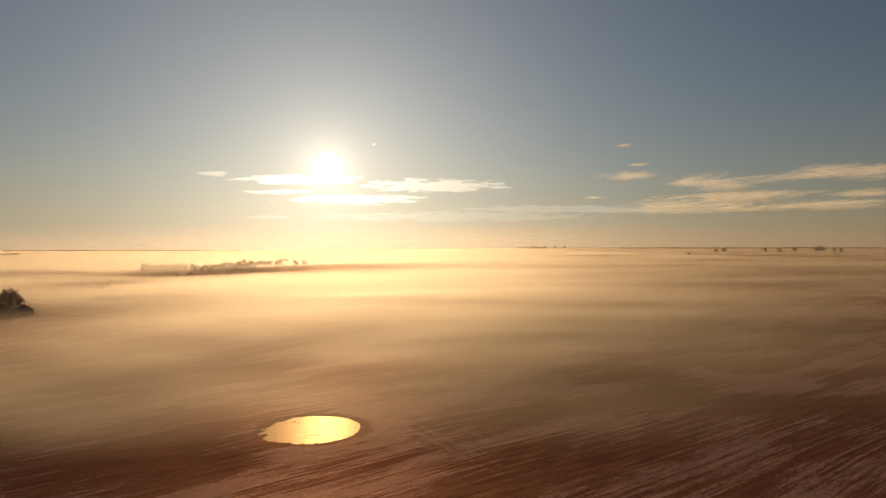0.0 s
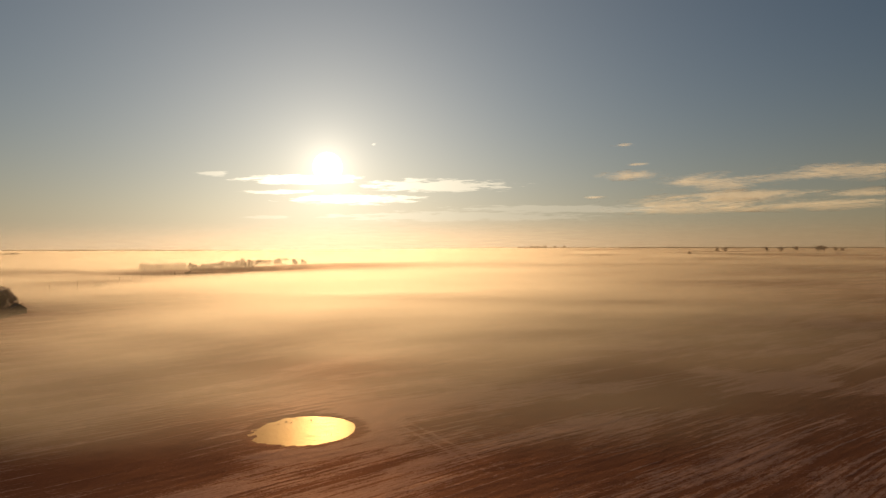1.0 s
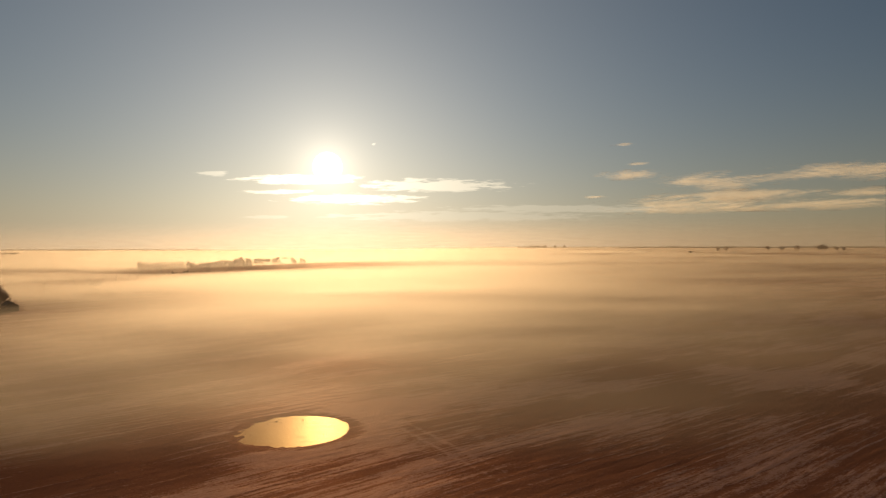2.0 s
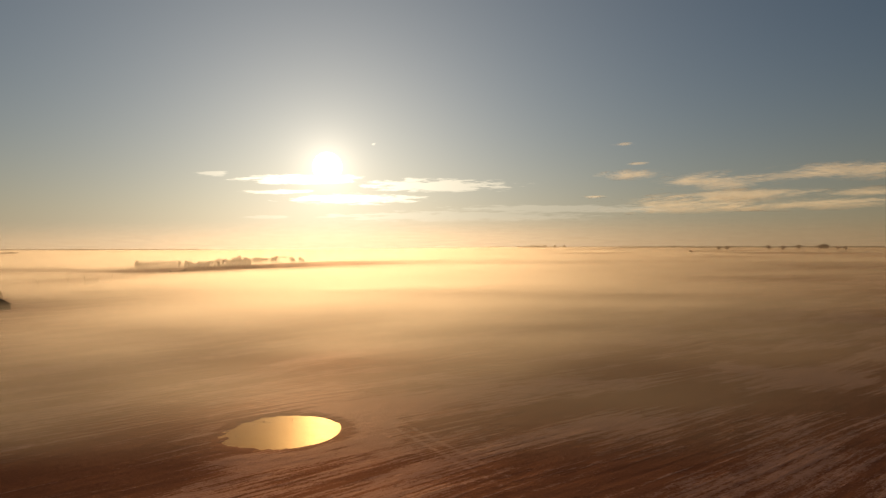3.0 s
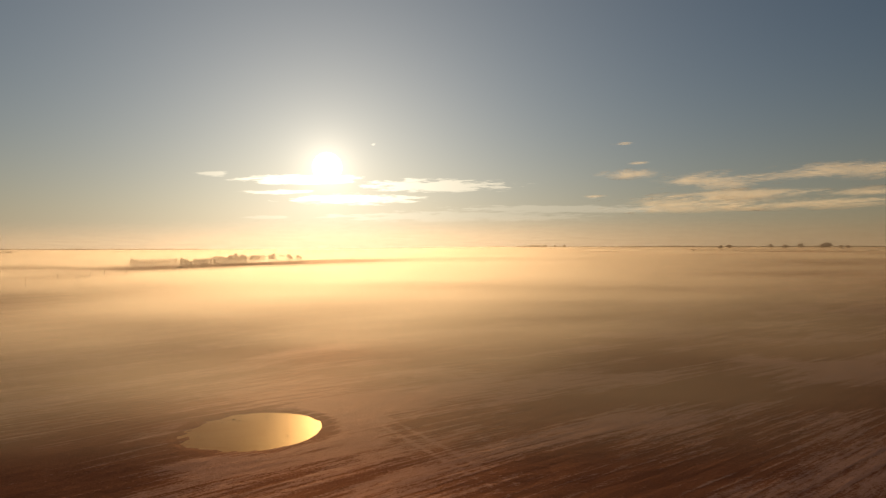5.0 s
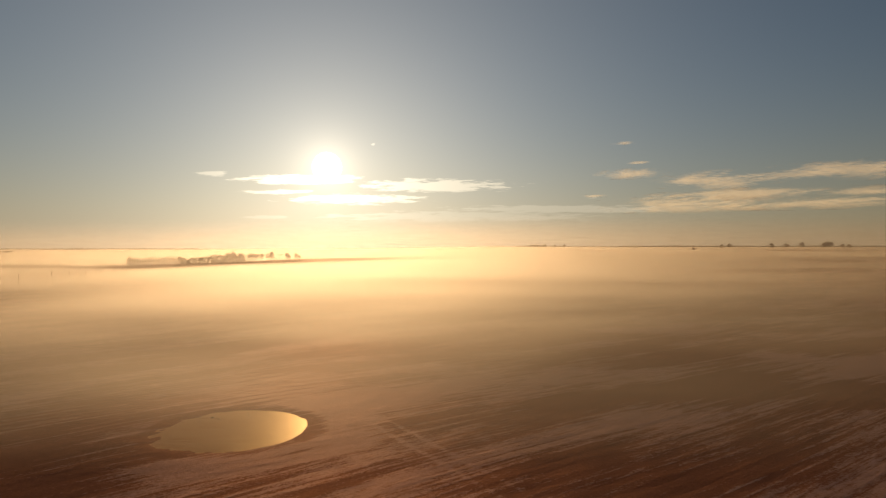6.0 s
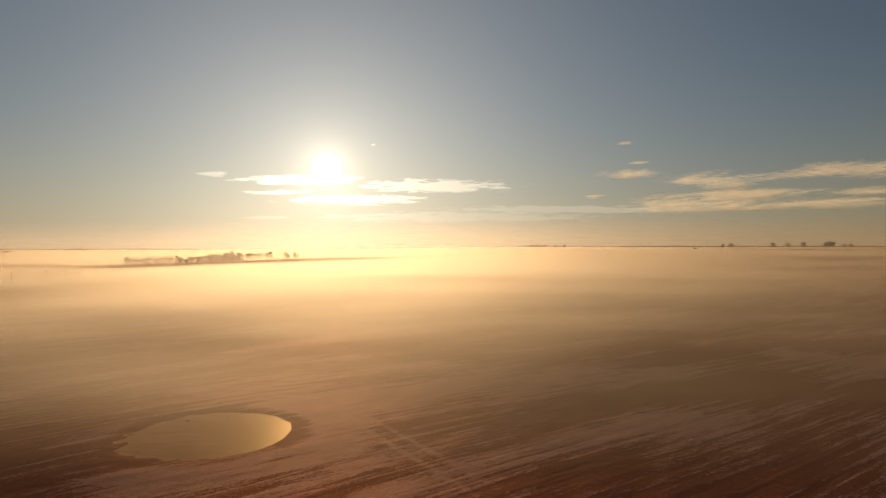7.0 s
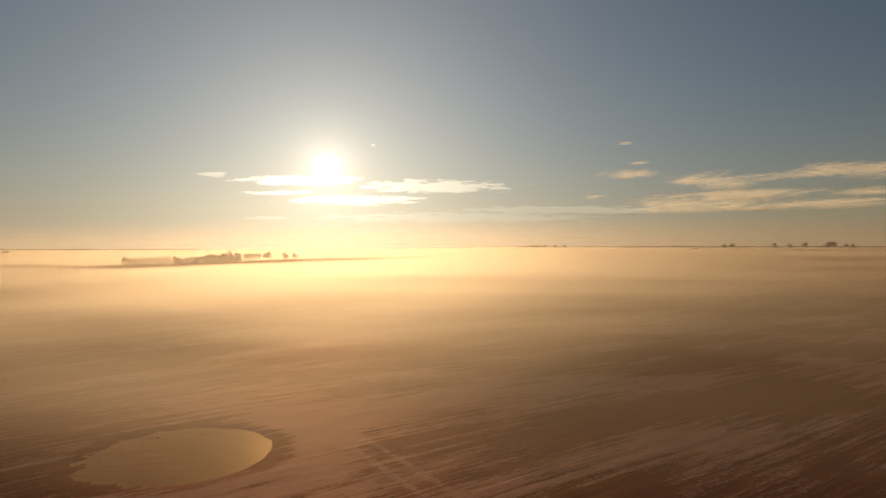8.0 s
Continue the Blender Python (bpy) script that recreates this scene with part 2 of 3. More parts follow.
def cloud_material():
    m, g = material("thin_cloud")
    gen = g.node("ShaderNodeTexCoord").outputs["Generated"]
    sx = g.node("ShaderNodeSeparateXYZ", gen)
    u = g.math("MULTIPLY_ADD", sx.outputs[0], 2.0, -1.0)
    v = g.math("MULTIPLY_ADD", sx.outputs[2], 2.0, -1.0)
    p = position(g)
    big = g.noise(g.mapping(p, rot=(0, 0.05, 0), scale=(0.0028, 0, 0.016)), 1.0, 3, 0.55)
    n = g.noise(g.mapping(p, rot=(0, 0.05, 0), scale=(0.014, 0, 0.085)), 1.0, 8, 0.7)
    r = g.math("SQRT", g.math("ADD", g.math("MULTIPLY", u, u), g.math("MULTIPLY", v, v)))
    uneven = g.math("ADD", g.math("MULTIPLY", g.math("SUBTRACT", big, 0.5), 2.6), g.math("MULTIPLY", g.math("SUBTRACT", n, 0.5), 3.2))
    a = g.step(g.math("ADD", g.math("SUBTRACT", 0.85, r), uneven), 0.0, 0.85)
    lit = g.node("ShaderNodeAddShader", g.node("ShaderNodeBsdfTranslucent", (0.36, 0.35, 0.34)), g.node("ShaderNodeBsdfDiffuse", (0.2, 0.2, 0.2)))
    g.node("ShaderNodeOutputMaterial", g.node("ShaderNodeMixShader", g.math("MULTIPLY", a, 0.3), g.node("ShaderNodeBsdfTransparent"), lit))
    return m


def plain_material(name, dark, light, scale, rough=0.85):
    m, g = material(name)
    p = position(g)
    n = g.noise(p, scale, 4, 0.6)
    n2 = g.noise(p, scale * 7, 3, 0.6)
    mixed = g.math("MULTIPLY_ADD", n2, 0.4, g.math("MULTIPLY", n, 0.6))
    b = g.node("ShaderNodeBsdfPrincipled", named={"Base Color": g.mix(g.step(mixed, 0.3, 0.7), dark, light), "Roughness": rough, "Normal": g.bump(n2, 0.4, 0.05)})
    g.node("ShaderNodeOutputMaterial", b)
    return m



FIELD, ICE, CLOUD = field_material(), ice_material(), cloud_material()
WOODS = plain_material("hazy_far_woods", (0.10, 0.09, 0.07), (0.2, 0.18, 0.15), 0.02)
BARK = plain_material("dark_bark", (0.09, 0.06, 0.04), (0.18, 0.12, 0.085), 1.5)
TWIG = plain_material("bare_twigs", (0.14, 0.088, 0.052), (0.26, 0.17, 0.11), 0.8)
POLE = plain_material("weathered_pole_wood", (0.08, 0.06, 0.045), (0.17, 0.13, 0.10), 2.0)
BOARD = plain_material("dark_barn_boards", (0.05, 0.035, 0.025), (0.12, 0.085, 0.06), 1.2)
ROOF = plain_material("dull_barn_roof", (0.10, 0.075, 0.06), (0.2, 0.15, 0.12), 0.9)


# ---- building helpers ----
def part(name, bm, mat, parent, label=""):
    me = bpy.data.meshes.new(name)
    bm.to_mesh(me)
    bm.free()
    me.materials.append(mat)
    ob = new(name, me)
    ob.parent = parent
    return tagged(ob, label)


def smooth(a, b, v):
    t = np.clip((v - a) / (b - a), 0, 1)
    return t * t * (3 - 2 * t)


def wave_noise(x, y, size, seed):
    """Smooth unevenness made of a few crossing waves, about -1 to 1."""
    r = np.random.RandomState(seed)
    total = 0
    for _ in range(7):
        a, ph, k = r.uniform(0, 2 * math.pi), r.uniform(0, 2 * math.pi), r.uniform(0.6, 1.7) * 2 * math.pi / size
        total = total + np.sin(k * (x * math.cos(a) + y * math.sin(a)) + ph)
    return total / 3.2


def lie(x, y):
    """Height of the land, without the furrows: it falls to the left into a valley and rises a little to the right."""
    x, y = np.asarray(x, float), np.asarray(y, float)
    dx = x - POND[0]
    up = np.maximum(0, x - 45)
    z = np.where(dx < 0, 14.0 * np.tanh(dx / 430), 9.0 * np.tanh(up * up / (up + 70) / 260))
    far = smooth(220, 700, np.hypot(x, y))
    z = z + far * 1.2 * wave_noise(x, y, 420, 3)
    z = z + 5.0 * np.exp(-((x + 230) / 190) ** 2 - ((y - 820) / 130) ** 2)
    return z


def land(x, y):
    x, y = np.asarray(x, float), np.asarray(y, float)
    d = np.hypot((x - POND[0]) / 7.6, (y - POND[1]) / 7.4)
    flat = 1 - smooth(1.0, 2.6, d)
    z = lie(x, y) * (1 - flat) + 0.0 * flat
    near = 1 - smooth(120, 230, np.hypot(x - 20, y - 90))
    across = -x * math.sin(FURROW) + y * math.cos(FURROW)
    bend = 1.5 * wave_noise(x, y, 60, 5)
    z = z + near * smooth(0.9, 1.5, d) * (0.012 * np.sin((across + bend) * 2 * math.pi / 1.9) + 0.025 * wave_noise(x, y, 7, 8))
    ragged = 0.06 * wave_noise(x, y, 3.4, 11) + 0.05 * wave_noise(x, y, 1.1, 12)
    west = smooth(2, -6, x - POND[0] + 0.4 * (y - POND[1]))
    bowl = d + 0.05 + ragged * (0.2 + 1.4 * west)
    z = z - 0.14 * (1 - smooth(0.8, 1.26, bowl))
    return z


def sheet(name, xs, ys, heights, mat):
    X, Y = np.meshgrid(xs, ys)
    Z = heights(X, Y)
    co = np.stack([X, Y, Z], -1).reshape(-1, 3)
    nx, ny = len(xs), len(ys)
    i = np.arange(nx * ny).reshape(ny, nx)
    quads = np.stack([i[:-1, :-1], i[:-1, 1:], i[1:, 1:], i[1:, :-1]], -1).reshape(-1, 4)
    me = bpy.data.meshes.new(name)
    me.vertices.add(len(co))
    me.vertices.foreach_set("co", co.ravel())
    me.loops.add(quads.size)
    me.loops.foreach_set("vertex_index", quads.ravel())
    me.polygons.add(len(quads))
    me.polygons.foreach_set("loop_start", np.arange(0, quads.size, 4))
    me.polygons.foreach_set("use_smooth", np.ones(len(quads), bool))
    me.update(calc_edges=True)
    me.validate()
    me.materials.append(mat)
    return new(name, me)


def steps(lo, hi, fine, growth, limit):
    """Grid lines: even and fine from lo to hi, then wider and wider out to limit on both sides."""
    mid = list(np.arange(lo, hi + fine / 2, fine))
    up, s = [mid[-1]], fine
    while up[-1] < limit:
        s *= growth
        up.append(up[-1] + s)
    down, s = [mid[0]], fine
    while down[-1] > -limit:
        s *= growth
        down.append(down[-1] - s)
    return np.array(down[:0:-1] + mid + up[1:])


# ---- ground ----
ground = sheet("ground", steps(-70, 130, 0.5, 1.06, 3400), steps(34, 190, 0.5, 1.06, 4700), land, FIELD)
tagged(ground, "brown ploughed field with thin streaks of snow along its furrows", "field", kind="structure")

# ---- frozen pond ----
bm = bmesh.new()
bmesh.ops.create_circle(bm, cap_ends=True, segments=64, radius=8.7)
me = bpy.data.meshes.new("pond")
bm.to_mesh(me), bm.free()
me.materials.append(ICE)
pond = tagged(new("pond", me), "small frozen round pond shining yellow in the low sun", "pond", kind="structure")
pond.location = (POND[0], POND[1], -0.08)


# ---- trees ----
def limb(bm, a, b, ra, rb, sides):
    axis = (b - a).normalized()
    q = axis.to_track_quat("Z", "Y").to_matrix()
    rings = []
    for c, r in ((a, ra), (b, rb)):
        rings.append([bm.verts.new(c + q @ Vector((r * math.cos(2 * math.pi * k / sides), r * math.sin(2 * math.pi * k / sides), 0))) for k in range(sides)])
    for k in range(sides):
        bm.faces.new((rings[0][k], rings[0][(k + 1) % sides], rings[1][(k + 1) % sides], rings[1][k]))


def spray(bm, rnd, at, way, size, count=4):
    """A spray of fine twigs at a branch's end: slim blades that fan out."""
    for _ in range(count):
        side = Vector((rnd.gauss(0, 1), rnd.gauss(0, 1), rnd.gauss(0, 1))).normalized()
        tip = at + (way + side * 0.9).normalized() * size * rnd.uniform(0.7, 1.5)
        off = side.cross(way).normalized() * size * 0.14
        bm.faces.new([bm.verts.new(p) for p in (at + off, at - off, tip)])


def branch(wood, twigs, rnd, a, way, length, radius, depth, lift):
    """A limb that bends upwards, with side shoots and sprays."""
    at = a
    n = 3
    for k in range(n):
        b = at + way * length / n
        r0, r1 = radius * (1 - 0.28 * k), radius * (1 - 0.28 * (k + 1))
        if depth > 0:
            limb(wood, at, b, r0, r1, 4 if depth > 1 else 3)
        at = b
        way = (way + Vector((rnd.gauss(0, 0.14), rnd.gauss(0, 0.14), lift))).normalized()
        if depth == 0:
            spray(twigs, rnd, at, way, length * 0.45, 4)
        else:
            for _ in range(2 if k < n - 1 else 3):
                side = Vector((rnd.gauss(0, 1), rnd.gauss(0, 1), rnd.gauss(0, 0.6))).normalized()
                branch(wood, twigs, rnd, at, (way + side * 0.85).normalized(), length * rnd.uniform(0.38, 0.55), r1 * 0.7, depth - 1, lift)


def tree(name, seed, height, width, bare, label, bushy=False):
    """A bare crown of limbs and twigs; width: the crown's width, bare: the share of the height below it."""
    rnd = random.Random(seed)
    base = new(name)
    wood, twigs = bmesh.new(), bmesh.new()
    if bushy:
        for k in range(9):
            a = 2 * math.pi * k / 9 + rnd.uniform(-0.3, 0.3)
            out = rnd.uniform(0.1, 0.75)
            way = Vector((math.cos(a) * out, math.sin(a) * out, 0.8)).normalized()
            branch(wood, twigs, rnd, Vector((0, 0, -0.1)), way, height * rnd.uniform(0.6, 0.85), 0.05, 1, 0.03)
    else:
        lean = Vector((rnd.gauss(0, 0.02), rnd.gauss(0, 0.02), 1)).normalized()
        n = 7
        for k in range(n):
            limb(wood, lean * (height * 0.86 * k / n - 0.3), lean * (height * 0.86 * (k + 1) / n - 0.3), 0.016 * height * (1 - 0.12 * k), 0.016 * height * (1 - 0.12 * (k + 1)), 6)
        count = 15
        for k in range(count):
            f = k / (count - 1)
            z = height * (bare + (0.86 - bare) * f)
            a = k * 2.4 + rnd.uniform(-0.5, 0.5)
            reach = width / 2 * (0.55 + 0.75 * math.sin(math.pi * min(1, 0.18 + 0.75 * f))) * rnd.uniform(0.7, 1.1) * 0.8
            rise = 0.35 + 1.1 * f
            branch(wood, twigs, rnd, lean * z, Vector((math.cos(a), math.sin(a), rise)).normalized(), reach, 0.008 * height * (1.1 - 0.6 * f), 2, 0.12)
        branch(wood, twigs, rnd, lean * height * 0.84, lean, height * 0.14, 0.004 * height, 1, 0.1)
    top = max(v.co.z for v in twigs.verts)
    for b in (wood, twigs):
        bmesh.ops.scale(b, vec=(1, 1, height / top), verts=b.verts)
    part("trunk", wood, BARK, base)
    part("crown", twigs, TWIG, base)
    return tagged(base, label, "bush" if bushy else "tree")


def at_slope(slope, d):
    """A place d metres ahead whose direction leans to the right by that slope."""
    return slope * d, d


def plant(kinds, spots, group):
    """The first spots take the built ones themselves, the rest copies."""
    rnd = random.Random(len(spots))
    for i, (x, y, size) in enumerate(spots):
        src = kinds[i % len(kinds)]
        m = pose(x, y, float(land(x, y)), 0, 0, rnd.uniform(0, 360))
        if i < len(kinds):
            src.matrix_basis = m
            ob = src
        else:
            ob = copy_thing(src, m)
        size *= rnd.uniform(0.95, 1.05)
        ob.scale = (size, size, size * rnd.uniform(0.95, 1.08))
        tagged(ob, group=group)


rnd = random.Random(5)

# the grove: an even row, a dense clump, and open trees towards its end
row_trees = [tree("tree", s, 12.0, 4.2, 0.12, "slim bare tree in an even row, half lost in mist") for s in (1, 2, 3)]
plant(row_trees, [(*at_slope(-0.493 + 0.0040 * i, 790 + rnd.uniform(-8, 12)), rnd.uniform(0.92, 1.05)) for i in range(19)], "row of trees at the grove's end")
clump_trees = [tree("tree", s, 12.5, 7.0, 0.15, "broad bare tree in a dense misty clump") for s in (4, 5, 6)]
plant(clump_trees, [(*at_slope(-0.412 + 0.0050 * i, 735 + rnd.uniform(-12, 15)), (0.95 if i < 9 else 1.05) * rnd.uniform(0.85, 1.1)) for i in range(21)], "dense clump of the grove")
open_trees = [tree("tree", s, 10.5, 7.0, 0.28, "open bare tree beside the misty hill") for s in (7, 8)]
plant(open_trees, [(*at_slope(v, 795 + 20 * rnd.random()), k) for v, k in ((-0.303, 0.95), (-0.297, 1.0), (-0.290, 0.95), (-0.283, 1.0), (-0.273, 0.9), (-0.267, 1.0), (-0.258, 0.35), (-0.243, 0.95), (-0.239, 0.7), (-0.229, 0.75), (-0.224, 0.6))], "open trees of the grove")

hedge_bushes = [tree("bush", s, 3.6, 4, 0, "low bare bush in the misty field", True) for s in (11, 12, 13)]
plant(hedge_bushes, [(*at_slope(v, d), k) for v, d, k in ((-0.5635, 480, 1.5), (-0.558, 482, 1.9), (-0.5535, 481, 1.5), (-0.445, 690, 0.9), (-0.437, 695, 1.1), (-0.430, 700, 0.8), (-0.418, 705, 1.3), (-0.413, 708, 1.4), (-0.406, 710, 1.0), (-0.385, 715, 0.9), (-0.378, 720, 1.0), (-0.345, 740, 0.9), (-0.31, 850, 1.0), (-0.262, 860, 0.8))], "bushes along the track")

# beyond the grove
plant([tree("tree", 21, 11.5, 9.0, 0.15, "lone round tree rising out of the mist")], [(*at_slope(-0.257, 1180), 1.0)], "")
far_bushes = [tree("bush", s, 5.5, 4, 0, "far hedge bush just above the mist", True) for s in (22, 23)]
plant(far_bushes, [(*at_slope(-0.279 + 0.0052 * i, 1180 + rnd.uniform(-20, 30)), rnd.choice((0.6, 0.8, 1.0, 1.4))) for i in range(21)], "far hedge beyond the grove")

plant([tree("bush", 24, 5.5, 4, 0, "hazy far thicket above the mist", True)], [(*at_slope(-0.735 + 0.0045 * i, 2350 + rnd.uniform(-30, 30)), 2.1 + 0.4 * (i % 3)) for i in range(9)], "far thicket above the mist")

# the scattered trees on the rise
rise_trees = [tree("tree", s, 16.0, 12.0, 0.4, "far bare tree with a flat crown on the rise") for s in (31, 32, 33)]
plant(rise_trees, [(*at_slope(v, 1300), k) for v, k in ((0.4485, 0.85), (0.4615, 0.85), (0.529, 1.0), (0.5525, 0.85), (0.5765, 1.0), (0.612, 0.95), (0.6175, 1.1), (0.6235, 1.0), (0.6415, 0.75), (0.6525, 0.85))], "scattered trees on the rise")
rise_bushes = [tree("bush", s, 4.5, 4, 0, "low far bush on the rise", True) for s in (34, 35)]
plant(rise_bushes, [(*at_slope(v, 1250 + rnd.uniform(-40, 40)), k) for v, k in ((0.338, 0.7), (0.345, 0.8), (0.352, 0.6), (0.404, 1.6), (0.413, 0.7), (0.421, 0.9), (0.429, 0.7), (0.437, 0.6), (0.47, 0.4), (0.478, 0.5), (0.486, 0.4), (0.635, 0.5), (0.645, 0.6), (0.655, 0.6), (0.663, 0.5), (0.705, 0.7), (0.715, 0.8), (0.725, 0.7))], "low hedge on the rise")

# beside the barn
yard_trees = [tree("tree", s, 12.5, 9.0, 0.1, "dense bare tree with a round crown beside the barn") for s in (41, 42, 43)]
plant(yard_trees, [(*at_slope(v, d), k) for v, d, k in ((-0.708, 300, 1.0), (-0.716, 292, 1.02), (-0.722, 303, 0.98), (-0.700, 304, 0.82), (-0.693, 300, 0.68), (-0.730, 297, 1.0), (-0.738, 305, 0.95), (-0.75, 296, 1.0), (-0.765, 303, 0.9), (-0.78, 298, 1.0))], "trees beside the barn")
yard_bushes = [tree("bush", s, 4.4, 4, 0, "brown thicket bush in front of the barn", True) for s in (44, 45)]
plant(yard_bushes, [(*at_slope(-0.700 - 0.0075 * (i % 9) - 0.012 * (3 - i // 9), 244 + 14 * (i // 9) + rnd.uniform(-4, 4)), rnd.uniform(0.8, 1.25)) for i in range(18, 36)], "thicket in front of the barn")


# ---- barn ----
def box(bm, lo, hi):
    lo, hi = Vector(lo), Vector(hi)
    m = Matrix.Translation((lo + hi) / 2) @ Matrix.Diagonal((*(hi - lo), 1))
    bmesh.ops.create_cube(bm, size=1.0, matrix=m)


def barn():
    base = new("barn")
    w, l, eave, ridge = 6.4, 9.0, 2.5, 4.6
    for y, back in ((-l / 2, 0.14), (l / 2 - 0.14, 0.14)):
        bm = bmesh.new()
        pts = ((-w / 2, 0), (w / 2, 0), (w / 2, eave), (0, ridge), (-w / 2, eave))
        a = [bm.verts.new((x, y, z - (0.4 if z == 0 else 0))) for x, z in pts]
        b = [bm.verts.new((x, y + back, z - (0.4 if z == 0 else 0))) for x, z in pts]
        bm.faces.new(a), bm.faces.new(b[::-1])
        for k in range(5):
            bm.faces.new((a[k], b[k], b[(k + 1) % 5], a[(k + 1) % 5]))
        bmesh.ops.recalc_face_normals(bm, faces=bm.faces)
        part("gable_wall", bm, BOARD, base)
    for x in (-w / 2, w / 2 - 0.14):
        bm = bmesh.new()
        box(bm, (x, -l / 2 + 0.15, -0.4), (x + 0.14, l / 2 - 0.15, eave - 0.02))
        part("side_wall", bm, BOARD, base)
    for s in (-1, 1):
        bm = bmesh.new()
        slope = math.atan2(ridge - eave, w / 2)
        box(bm, (0, -l / 2 - 0.4, 0.02), ((w / 2 + 0.45) / math.cos(slope), l / 2 + 0.4, 0.16))
        bmesh.ops.transform(bm, matrix=Matrix.Translation((0, 0, ridge + 0.02)) @ pose(0, 0, 0, 0, math.degrees(slope), 0), verts=bm.verts)
        if s < 0:
            bmesh.ops.transform(bm, matrix=pose(0, 0, 0, 0, 0, 180), verts=bm.verts)
        part("roof_slope", bm, ROOF, base)
    bm = bmesh.new()
    box(bm, (-1.2, -l / 2 - 0.06, -0.1), (1.2, -l / 2 - 0.005, 2.3))
    part("door", bm, BOARD, base)
    return tagged(base, "small dark wooden barn with a gable roof", "barn")


bx, by = at_slope(-0.687, 297)
barn().matrix_basis = pose(bx, by, float(land(bx, by)), 0, 0, 44)


# ---- poles of the overhead line ----
def utility_pole(braced):
    base = new("utility_pole")
    bm = bmesh.new()
    limb(bm, Vector((0, 0, -0.5)), Vector((0, 0, 8.0)), 0.17, 0.12, 8)
    part("pole", bm, POLE, base)
    bm = bmesh.new()
    box(bm, (-0.3, -0.05, 7.3), (0.3, 0.05, 7.42))
    part("crossarm", bm, POLE, base)
    for x in (-0.25, 0.25):
        bm = bmesh.new()
        limb(bm, Vector((x, 0, 7.42)), Vector((x, 0, 7.6)), 0.05, 0.04, 6)
        part("insulator", bm, ROOF, base)
    if braced:
        bm = bmesh.new()
        limb(bm, Vector((2.6, 0, -0.5)), Vector((0.1, 0, 7.0)), 0.15, 0.12, 8)
        part("brace", bm, POLE, base)
    return tagged(base, "braced wooden utility pole standing in mist" if braced else "plain wooden utility pole standing in mist", "utility pole", group="poles of the overhead line")


straight, braced = utility_pole(False), utility_pole(True)
first = {False: True, True: True}
for v, d, leaning in ((-0.638, 405, False), (-0.593, 450, False), (-0.568, 475, False), (-0.546, 500, False), (-0.5255, 525, False), (-0.505, 558, False), (-0.4885, 595, False), (-0.473, 620, False), (-0.457, 690, True), (-0.4375, 660, False), (-0.491, 520, False), (-0.402, 715, False), (-0.396, 720, True)):
    x, y = at_slope(v, d)
    m = pose(x, y, float(land(x, y)), 0, 0, 25)
    src = braced if leaning else straight
    if first[leaning]:
        src.matrix_basis, first[leaning] = m, False
    else:
        copy_thing(src, m)


# ---- far woods along the horizon ----
def far_woods(name, spans, label):
    """A low belt of many uneven crowns."""
    rnd = random.Random(9)
    verts, faces = [], []
    for lo, hi, d, low, high, count in spans:
        for _ in range(count):
            x, y = at_slope(rnd.uniform(lo, hi), d + rnd.uniform(-120, 120))
            r, h = rnd.uniform(8, 22), rnd.uniform(low, high)
            z = float(lie(x, y))
            n = len(verts)
            for k in range(6):
                a = 2 * math.pi * k / 6
                verts.append((x + r * math.cos(a), y + r * math.sin(a), z - 2))
            for k in range(6):
                a = 2 * math.pi * (k + 0.3) / 6
                q = r * rnd.uniform(0.5, 0.95)
                verts.append((x + q * math.cos(a), y + q * math.sin(a), z + h * rnd.uniform(0.55, 0.85)))
            verts.append((x + rnd.uniform(-3, 3), y, z + h))
            for k in range(6):
                j = (k + 1) % 6
                faces.append((n + k, n + j, n + 6 + j, n + 6 + k))
                faces.append((n + 6 + k, n + 6 + j, n + 12))
    me = bpy.data.meshes.new(name)
    me.from_pydata(verts, [], faces)
    me.materials.append(WOODS)
    return tagged(new(name, me), label, "woods", kind="stuff")


far_woods("far_woods", ((-0.72, -0.40, 4200, 8, 14, 720), (-0.41, -0.30, 4200, 5, 10, 160), (-0.32, 0.30, 4400, 3, 9, 160), (0.11, 0.21, 4000, 8, 20, 14), (0.29, 0.72, 3900, 5, 10, 900)), "hazy belt of woods along the horizon")


# ---- masts far off ----
def mast(slope, d, height):
    base = new("mast")
    bm = bmesh.new()
    limb(bm, Vector((0, 0, -1)), Vector((0, 0, height)), 0.7, 0.3, 6)
    part("shaft", bm, POLE, base)
    for z in (0.55, 0.8):
        bm = bmesh.new()
        box(bm, (-1.2, -1.2, height * z), (1.2, 1.2, height * z + 0.8))
        part("platform", bm, POLE, base)
    x, y = at_slope(slope, d)
    base.matrix_basis = pose(x, y, float(lie(x, y)))
    return tagged(base, "slim far mast standing above the mist", "mast", group="far masts")


mast(-0.0714, 2300, 30), mast(0.4285, 3000, 34), mast(0.045, 2600, 26), mast(0.143, 2500, 27)


# ---- mist ----
def oval(x, y, cx, cy, rx, ry, turn):
    c, q = math.cos(turn), math.sin(turn)
    u, v = ((x - cx) * c + (y - cy) * q) / rx, ((y - cy) * c - (x - cx) * q) / ry
    return np.exp(-u * u - v * v)


def mist_depth(x, y):
    """Height of the mist over the land: deep in the valley, shallow on the rise."""
    grove = oval(x, y, -270, 690, 260, 130, 0.0)
    return (10.0 - 4.0 * smooth(0, 320, x) - 3.4 * smooth(330, 600, x) + 0.6 * wave_noise(x, y, 170, 31)) * (1 - 0.55 * grove)


